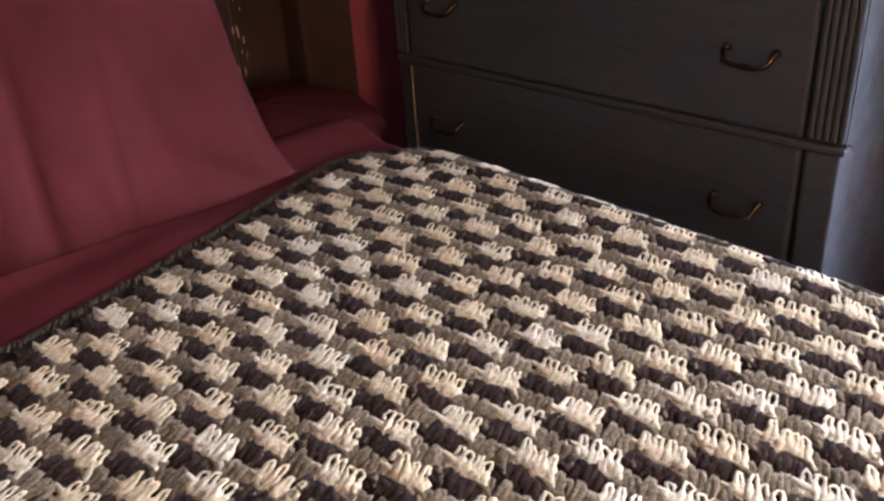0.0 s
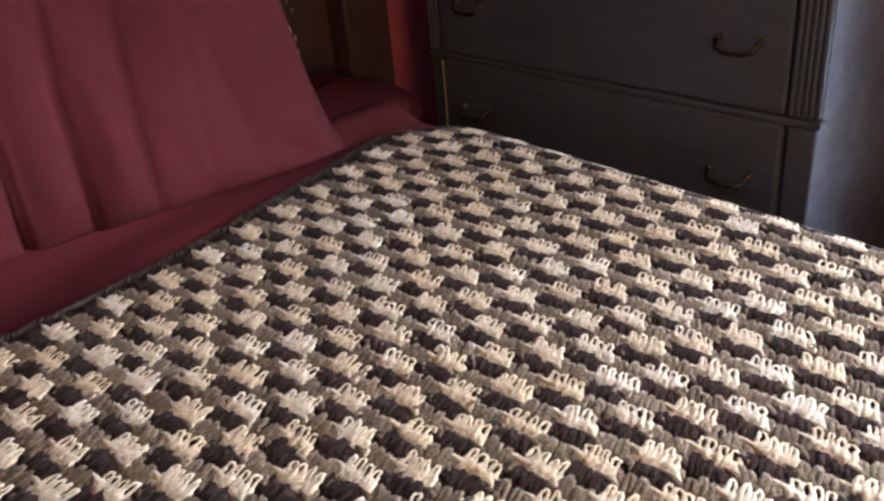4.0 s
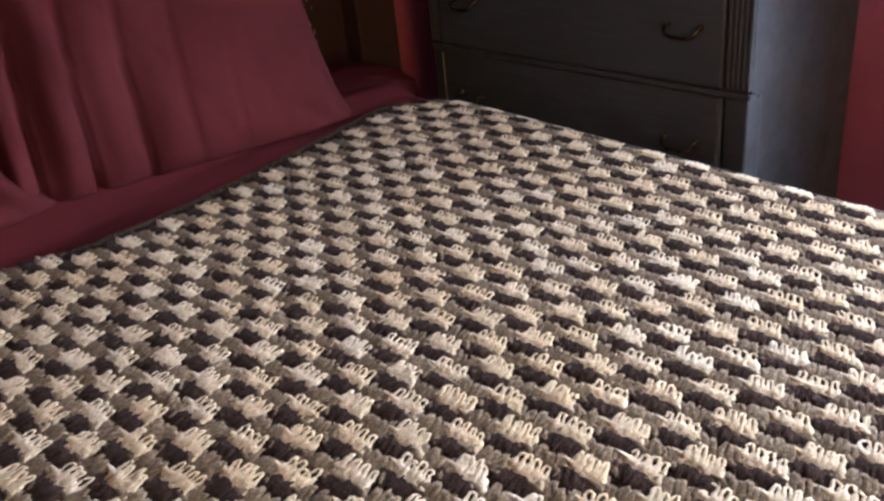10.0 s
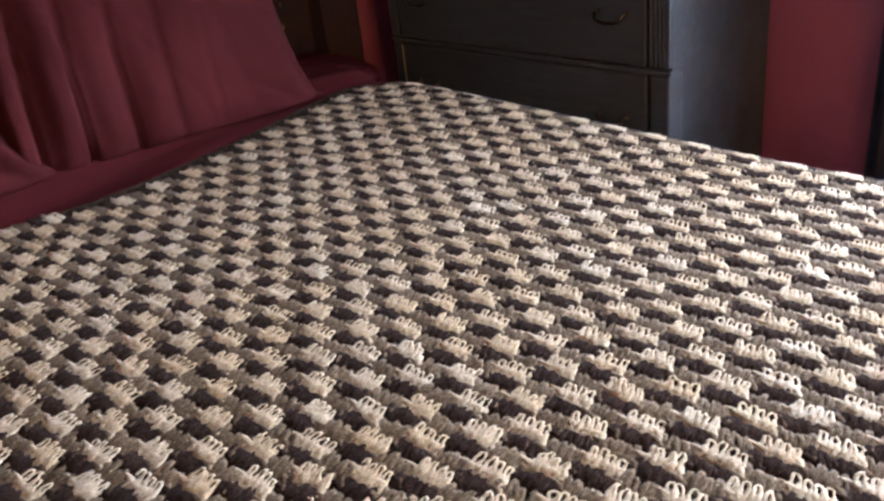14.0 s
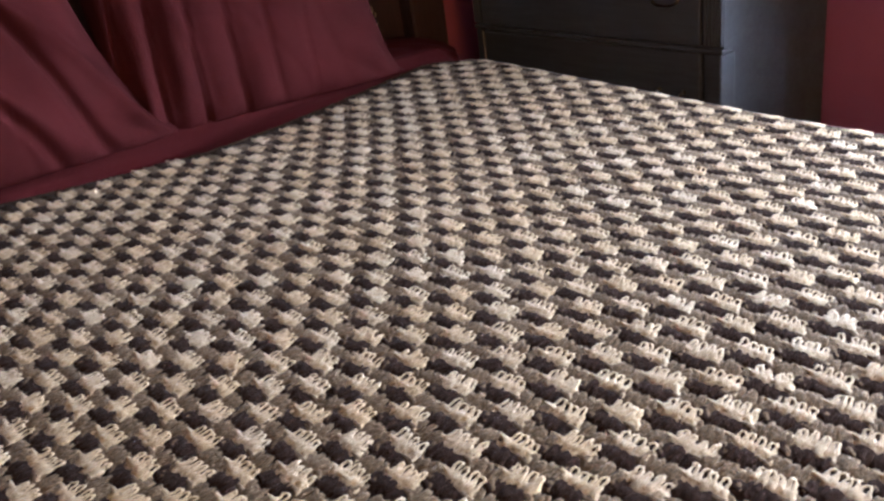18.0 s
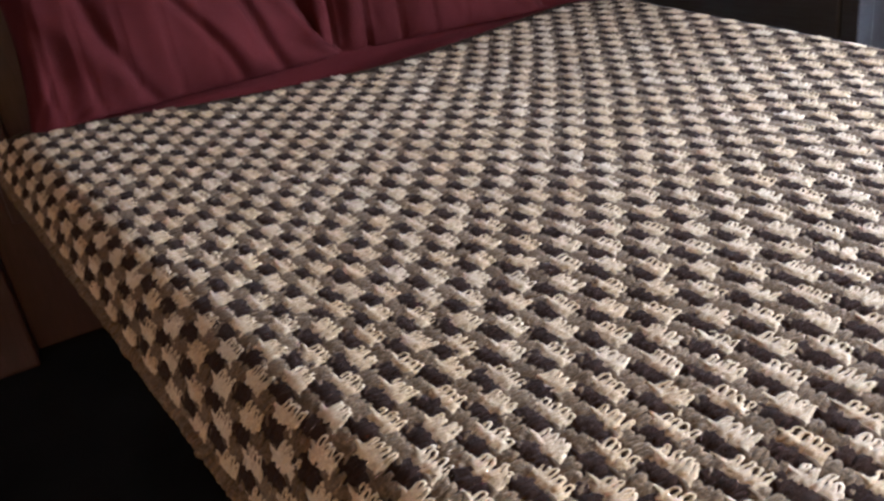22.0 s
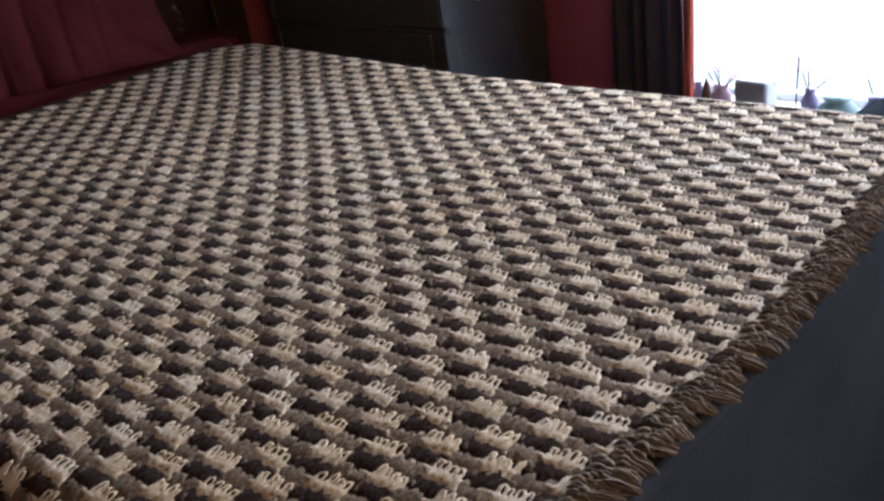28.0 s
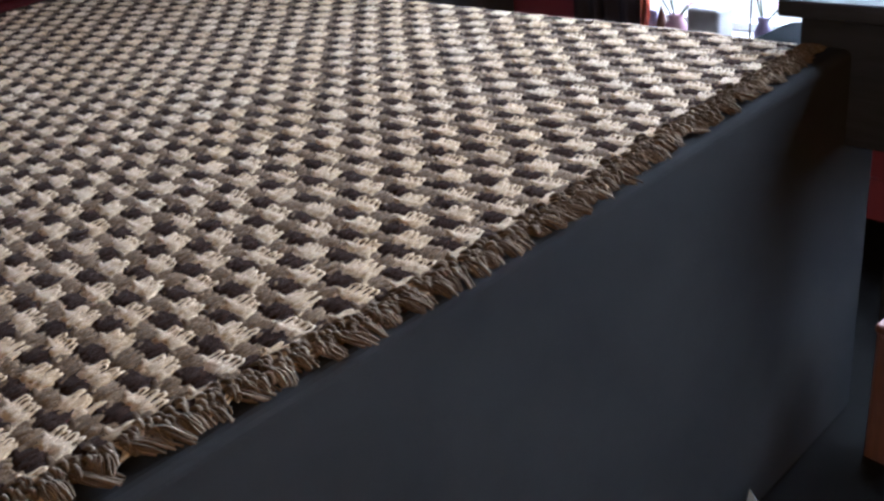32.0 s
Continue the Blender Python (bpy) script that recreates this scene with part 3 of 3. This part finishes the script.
# burgundy sheet gathered along the head of the blanket
gx, gy = np.meshgrid(np.linspace(0, 1, 40), np.linspace(-0.60, 0.735, 160))
X = -1.10 + gx * (0.43 + 0.012 * np.sin(gy * 5))
fold = 0.010 * np.sin(gx * 22 + 3 * np.sin(gy * 3.1)) * np.clip(gx * 1.5 - 0.4, 0, 1) + 0.006 * np.sin(gy * 9 + gx * 7)
Z = 0.634 + 0.5 * fold + 0.016 * np.exp(-((gx - 0.56) / 0.10) ** 2) - 0.016 * np.clip((gx - 0.74) * 6, 0, 1)
Z -= 0.12 * np.clip((gy - 0.66) / 0.08, 0, 1) ** 2 + 0.12 * np.clip((-0.52 - gy) / 0.08, 0, 1) ** 2
top_sheet = new("top_sheet", sheet_mesh("top_sheet", X, gy, Z, RED_SHEET))
tagged(top_sheet, "burgundy top sheet turned down under the crocheted blanket", "sheet")


def pillow(name, width, height, thick, folds, seed, label, m, taper=0.0, corner=0.05, slack=0.0):
    """A soft pillow in its case: stands on its long side, front towards +x; folds hang near the open end at -y."""
    rs = np.random.default_rng(seed)
    n = 90
    s, t = np.meshgrid(np.linspace(-1, 1, n), np.linspace(-1, 1, n))
    ph = rs.uniform(0, 6, 8)
    edge = (1 - np.abs(s) ** 3.2) * (1 - np.abs(t) ** 2.6)
    puff = np.clip(edge, 0, 1) ** 0.62
    ear = corner * np.exp(-((t + 1) / 0.22) ** 2) * np.clip(s, 0, 1) ** 4
    flare = 1 + ear - 0.13 * (1 - t * t) * np.abs(s) ** 3 - 0.03 * (np.abs(s * t)) ** 7
    sag = 1 - 0.07 * (1 - s * s) * (np.abs(t) ** 6)
    Y, Zp = s * width / 2 * flare * (1 - taper * (t + 1) / 2 * np.clip(s + 0.6, 0, 1)), t * height / 2 * sag * (1 - 0.08 * np.abs(s * t) ** 7)
    low = np.clip(0.5 - 0.7 * t, 0, 1)
    ripple = folds * low * np.clip(0.25 - s, 0, 1) * (0.5 - 0.8 * np.abs(np.sin(s * 8.5 + 0.7 * t + ph[0])) ** 0.6 + 0.5 * np.sin(s * 27 - 1.2 * t + ph[1]))
    pinch = np.sin(s * 13 + 1.1 * np.sin(2 * t + ph[6]) + ph[7])
    ripple -= 0.9 * folds * np.clip(0.35 - 0.9 * t, 0, 1) * np.clip(0.55 - s, 0, 1) * np.exp(-(pinch / 0.16) ** 2)
    ripple += 0.006 * np.sin(3 * s + 4 * t + ph[2]) + 0.004 * np.sin(9 * s - 5 * t + ph[3])
    crease = 0.004 * np.sin(20 * (s * 0.6 + t) + ph[4]) * np.clip(np.abs(s) + np.abs(t) - 0.9, 0, 1)
    for off, tall, w in ((0.66, 0.018, 0.08), (0.47, -0.022, 0.045), (0.20, 0.012, 0.10), (0.02, -0.016, 0.035), (-0.34, -0.015, 0.04), (-0.55, 0.010, 0.10)):
        crease += slack * tall * np.exp(-((s + 0.42 * t + 0.10 * np.sin(2.3 * t + 9 * off) - off + 0.2) / w) ** 2) * np.clip(0.75 - 0.5 * t, 0, 1)
    for cs, ct in ((1, -1), (-1, -1), (1, 1)):
        away = np.hypot(s - cs, t - ct)
        turn = np.arctan2(np.abs(t - ct), np.abs(s - cs))
        crease += 0.011 * np.exp(-((away - 0.30) / 0.20) ** 2) * (np.abs(np.sin(4.5 * turn + ph[5] + cs)) ** 0.7 - 0.6)
    Xf = thick / 2 * puff + (ripple + crease) * np.clip(edge * 4, 0, 1)
    Xb = -thick / 2 * puff
    verts = np.concatenate([np.stack([Xf, Y, Zp], -1).reshape(-1, 3), np.stack([Xb, Y, Zp], -1).reshape(-1, 3)])
    idx = np.arange(n * n).reshape(n, n)
    f = np.stack([idx[:-1, :-1], idx[:-1, 1:], idx[1:, 1:], idx[1:, :-1]], -1).reshape(-1, 4)
    me = bpy.data.meshes.new(name)
    me.from_pydata(verts.tolist(), [], np.concatenate([f, f[:, ::-1] + n * n]).tolist())
    bm = bmesh.new()
    bm.from_mesh(me)
    bmesh.ops.remove_doubles(bm, verts=bm.verts[:], dist=0.0006)
    inv = m.inverted()
    for w in bm.verts:
        g = m @ w.co
        if g.z < 0.644:
            g.z = 0.644 - 0.12 * (0.644 - g.z)
            w.co = inv @ g
    ob = new(name, finish(bm, name, RED_COTTON, True))
    ob.matrix_world = m
    return tagged(ob, label, "pillow", "pillows at the head of the bed")


pillow("pillow", 0.62, 0.56, 0.20, 0.020, 3, "burgundy pillow with loose hanging case folds, leaning on the headboard", pose(-0.948, 0.240, 0.852, 0, -26, -8), -0.09, 0.05, 0.12)
pillow("pillow", 0.65, 0.52, 0.22, 0.010, 5, "plump burgundy pillow leaning on the headboard", pose(-0.950, -0.285, 0.838, 0, -28, 2), 0.30, 0.13, 1.0)
gs, gt = np.meshgrid(np.linspace(0, 2 * np.pi, 72), np.linspace(-np.pi / 2, np.pi / 2, 36))
rr = 1 + 0.04 * np.sin(3 * gs + 2 * gt) + 0.03 * np.sin(7 * gs - 3 * gt) + 0.05 * np.abs(np.sin(9 * gs + 4 * gt)) ** 0.6 * np.cos(gt)
sq = lambda v, p: np.sign(v) * np.abs(v) ** p
# cloth lighter than the other pillows', making up for light missing in this corner
lump = new("rumpled_pillow", sheet_mesh("rumpled_pillow", -1.02 + 0.14 * rr * sq(np.cos(gt), 0.7) * sq(np.cos(gs), 0.7), 0.630 + 0.16 * rr * sq(np.cos(gt), 0.7) * sq(np.sin(gs), 0.8),
                                        0.604 + 0.042 * rr * sq(np.sin(gt), 0.8), RED_SHEET))
tagged(lump, "small burgundy pillow lying flat in the corner of the bed", "pillow", "pillows at the head of the bed")

# ---- chest of drawers ----
CX0, CX1, CY = -1.165, -0.36, 1.035
chest = thing("chest_of_drawers", "dark stained wooden chest of drawers with fluted corners and brass pulls", "chest", (-0.76, 1.24, 0))
chest_at = Matrix.Translation(chest.location).inverted()


def chest_part(name, bm, material, label="", parent=None, smooth=False):
    ob = part(name, bm, material, parent or chest, label, smooth)
    if parent is None:
        ob.matrix_parent_inverse = chest_at
    return ob


chest_part("carcass", box(CX0 + 0.02, CX1 - 0.012, CY + 0.012, 1.445, 0.06, 1.22), CHEST_WOOD)
chest_part("plinth", box(CX0, CX1 + 0.004, CY - 0.012, 1.447, 0.0, 0.10, 0.006), CHEST_WOOD)
chest_part("top_board", box(CX0 - 0.02, CX1 + 0.02, CY - 0.02, 1.45, 1.22, 1.25, 0.008, 3), CHEST_WOOD)
chest_part("waist_moulding", box(CX0, CX1 + 0.002, CY - 0.0045, CY + 0.02, 0.592, 0.603, 0.003), CHEST_WOOD)


def fluted(x0, x1, z0, z1, flutes):
    """A corner stile with rounded vertical reeds."""
    stile = chest_part("corner_stile", box(x0, x1, CY + 0.004, CY + 0.05, z0, z1), CHEST_WOOD, "fluted corner stile")
    w = (x1 - x0) / flutes
    for k in range(flutes):
        part("reed", box(x0 + k * w + 0.0012, x0 + (k + 1) * w - 0.0012, CY - 0.004, CY + 0.0065, z0 + 0.004, z1 - 0.004, 0.0028, 3), CHEST_WOOD, stile)


fluted(-0.408, CX1, 0.604, 1.215, 5)
fluted(CX0, CX0 + 0.03, 0.604, 1.215, 3)
chest_part("corner_stile", box(-0.408, CX1 - 0.004, CY, CY + 0.05, 0.10, 0.59, 0.004), CHEST_WOOD)
chest_part("corner_stile", box(CX0, CX0 + 0.03, CY, CY + 0.05, 0.10, 0.59, 0.004), CHEST_WOOD)


def drawer(z0, z1):
    d = chest_part("drawer", box(-1.128, -0.414, CY - 0.004, CY + 0.03, z0, z1, 0.005, 3), CHEST_WOOD)
    zc = (z0 + z1) / 2
    for xc in (-1.04, -0.49):
        p = part("bail_pull", join(tube([(xc - 0.033, CY - 0.006, zc + 0.006), (xc - 0.033, CY - 0.018, zc + 0.004), (xc - 0.030, CY - 0.024, zc - 0.006), (xc - 0.014, CY - 0.026, zc - 0.011),
                                         (xc + 0.014, CY - 0.026, zc - 0.011), (xc + 0.030, CY - 0.024, zc - 0.006), (xc + 0.033, CY - 0.018, zc + 0.004), (xc + 0.033, CY - 0.006, zc + 0.006)], 0.003, 8)),
                 BRASS, d, "aged brass bail pull", True)
        for sx in (-0.033, 0.033):
            part("pull_rosette", turned([(0.005, 0), (0.005, 0.0015), (0.0035, 0.003), (0.0025, 0.009)], 16), BRASS, d, "", True).matrix_local = pose(xc + sx, CY - 0.004, zc + 0.006, 90, 0, 0)
    return d


# thin pale strip down the left edge of the second drawer
chest_part("pale_edge", box(-1.1300, -1.1284, CY - 0.0056, CY - 0.0036, 0.425, 0.586), BARE_WOOD, "thin pale strip along the drawer edge")
for z0, z1 in ((0.11, 0.385), (0.40, 0.590), (0.605, 0.80), (0.812, 1.0), (1.012, 1.20)):
    drawer(z0, z1)

# ---- window side: curtain, sill things, desk ----
def curtain_sheet(name, x0, x1, folds, deep, material, label=""):
    """A hanging width of cloth in soft folds, as a part of the curtain."""
    gx, gz = np.meshgrid(np.linspace(0, 1, 110), np.linspace(0.02, 2.22, 30))
    fall = 0.6 + 0.4 * (gz / 2.2)
    X = x0 + gx * (x1 - x0) + 0.006 * np.sin(gz * 2)
    Y = 1.422 + deep * np.sin(gx * 6.283 * folds + 0.6 * np.sin(gz * 1.3)) * fall + 0.3 * deep * np.sin(gx * 40 + gz)
    ob = new(name, sheet_mesh(name, X, Y, gz, material))
    sol = ob.modifiers.new("thickness", "SOLIDIFY")
    sol.thickness = 0.003
    ob.parent = curtain
    ob.matrix_parent_inverse = Matrix.Translation(curtain.location).inverted()
    return tagged(ob, label)


curtain = thing("curtain", "slate grey curtain with a rust red edge, drawn aside", "curtain", (-0.02, 1.422, 0.02))
curtain_sheet("curtain_panel", -0.13, 0.086, 4.5, 0.024, CURTAIN)
curtain_sheet("curtain_edge", 0.090, 0.114, 1.0, 0.012, CURTAIN_EDGE, "thin rust red curtain edge")
rod = thing("curtain_rod", "thin dark metal curtain rod above the window", "curtain rod", (0.9, 1.40, 2.24))
part("rod", tube([(-1.15, 0, 0), (1.25, 0, 0)], 0.009, 10), BLACK_METAL, rod, "", True)
for x in (-1.15, 1.25):
    part("finial", turned([(0.004, -0.02), (0.016, -0.012), (0.02, 0), (0.016, 0.012), (0.004, 0.02)], 12, (x, 0, 0)), BLACK_METAL, rod, "", True)
    part("bracket", box(x - 0.006 + 0.05 * (1 if x < 0 else -1), x + 0.006 + 0.05 * (1 if x < 0 else -1), 0.0, 0.06, -0.012, -0.006), BLACK_METAL, rod)

SILL, SY = WZ0 + 0.002, 1.412


def vase(x, h, r, glass, label, flowers):
    v_ = thing("flower_vase", label, "vase", (x, SY, SILL), "things on the window sill")
    part("glass_body", turned([(r * 0.7, 0), (r, h * 0.25), (r * 0.95, h * 0.6), (r * 0.55, h * 0.85), (r * 0.7, h)], 20), glass, v_, "", True)
    for k in range(flowers):
        ang = k * 2.4
        tip = Vector((0.035 * math.cos(ang), 0.02 * math.sin(ang), h + 0.02 + 0.012 * (k % 3)))
        part("stem", tube([(0, 0, h * 0.5), (tip.x * 0.4, tip.y * 0.4, h), tip], 0.0016, 5), LEAF, v_)
        bm = bmesh.new()
        for q in range(7):
            a = q * 0.9
            c = tip + Vector((0.009 * math.cos(a), 0.009 * math.sin(a), 0.004 * (q % 2)))
            o = Vector((math.cos(a), math.sin(a), 0.4)) * 0.009
            s_ = Vector((-math.sin(a), math.cos(a), 0.1)) * 0.006
            vs = [bm.verts.new(c - s_ * 0.4), bm.verts.new(c + o * 0.5 - s_), bm.verts.new(c + o), bm.verts.new(c + o * 0.5 + s_), bm.verts.new(c + s_ * 0.4)]
            bm.faces.new(vs)
        part("blossom", bm, PETAL, v_)
    return v_


vase(0.144, 0.066, 0.014, VIOLET_GLASS, "small violet glass jar on the window sill", 0)
vase(0.206, 0.062, 0.027, PINK_GLASS, "pink glass vase with small pink blossoms on the sill", 5)
cone = thing("incense_cone_holder", "small pointed dark brown holder on the window sill", "holder", (0.166, SY, SILL), "things on the window sill")
part("base", turned([(0.020, 0), (0.021, 0.004), (0.018, 0.008)], 16), LEG_WOOD, cone, "", True)
part("cone", turned([(0.017, 0.008), (0.013, 0.035), (0.007, 0.062), (0.002, 0.078)], 16), LEG_WOOD, cone, "", True)
sill_box = thing("sill_box", "grey box with a rounded shoulder on the window sill", "box", (0.297, SY, SILL), "things on the window sill")
part("case", soft_box(-0.042, 0.042, -0.03, 0.03, 0.0, 0.088, 0.010), GREY_PLASTIC, sill_box, "", True)
stick = thing("incense_stick", "thin dark stick standing in a small holder on the sill", "incense", (0.397, SY, SILL), "things on the window sill")
part("holder", turned([(0.016, 0), (0.016, 0.006), (0.005, 0.014)], 14), BLACK_METAL, stick, "", True)
part("stick", tube([(0, 0, 0.01), (0.004, 0, 0.145)], 0.0019, 6), BLACK_METAL, stick)
vase(0.43, 0.075, 0.020, VIOLET_GLASS, "slender violet bottle on the window sill", 3)
vase(0.494, 0.060, 0.045, GREEN_GLASS, "squat pale green glass bowl on the window sill", 0)
vase(0.578, 0.070, 0.029, VIOLET_GLASS, "pale violet glass jar on the window sill", 2)

desk = thing("desk", "small black-brown wooden desk with a thick overhanging top", "desk", (0.98, 0.90, 0))
desk_at = Matrix.Translation(desk.location).inverted()


def desk_part(name, bm, material, label=""):
    ob = part(name, bm, material, desk, label)
    ob.matrix_parent_inverse = desk_at
    return ob


desk_part("desktop", box(0.866, 1.13, 0.748, 1.10, 0.627, 0.648, 0.003), DESK_WOOD)
desk_part("drawer_box", box(0.888, 1.11, 0.765, 1.08, 0.47, 0.627, 0.003), DESK_WOOD)
for x in (0.890, 1.08):
    for y in (0.768, 1.05):
        desk_part("leg", box(x, x + 0.028, y, y + 0.028, 0.0, 0.47, 0.003), DESK_WOOD)

stool = thing("ottoman", "low ottoman with a charcoal fabric cushion beside the desk", "ottoman", (0.80, 0.905, 0))
part("cushion", soft_box(-0.075, 0.065, -0.10, 0.10, 0.38, 0.55, 0.03), STOOL_CLOTH, stool, "", True)
part("base", box(-0.065, 0.055, -0.09, 0.09, 0.06, 0.38, 0.01), STOOL_CLOTH, stool)
for x in (-0.045, 0.035):
    for y in (-0.07, 0.07):
        part("foot", turned([(0.014, 0), (0.02, 0.06)], 10, (x, y, 0)), DESK_WOOD, stool)

crate = thing("wooden_box", "small brown wooden box on the carpet under the desk", "box", (1.040, 0.795, 0))
part("body", box(-0.024, 0.024, -0.028, 0.028, 0.0, 0.215, 0.004), LEG_WOOD, crate)
part("lid", box(-0.026, 0.026, -0.030, 0.030, 0.215, 0.228, 0.004), LEG_WOOD, crate)

note = thing("folded_card", "folded white card standing on the carpet beside the footboard", "card", (1.045, 0.48, 0))
bm = bmesh.new()
w = [bm.verts.new(c) for c in ((-0.036, -0.03, 0.002), (0.03, -0.07, 0.002), (0.032, -0.025, 0.110), (-0.037, 0.016, 0.126), (-0.030, 0.055, 0.002), (0.06, 0.02, 0.002))]
bm.faces.new((w[0], w[1], w[2], w[3]))
bm.faces.new((w[3], w[2], w[5], w[4]))
bmesh.ops.solidify(bm, geom=bm.faces[:], thickness=0.0015)
part("sheet_of_paper", bm, PAPER, note)
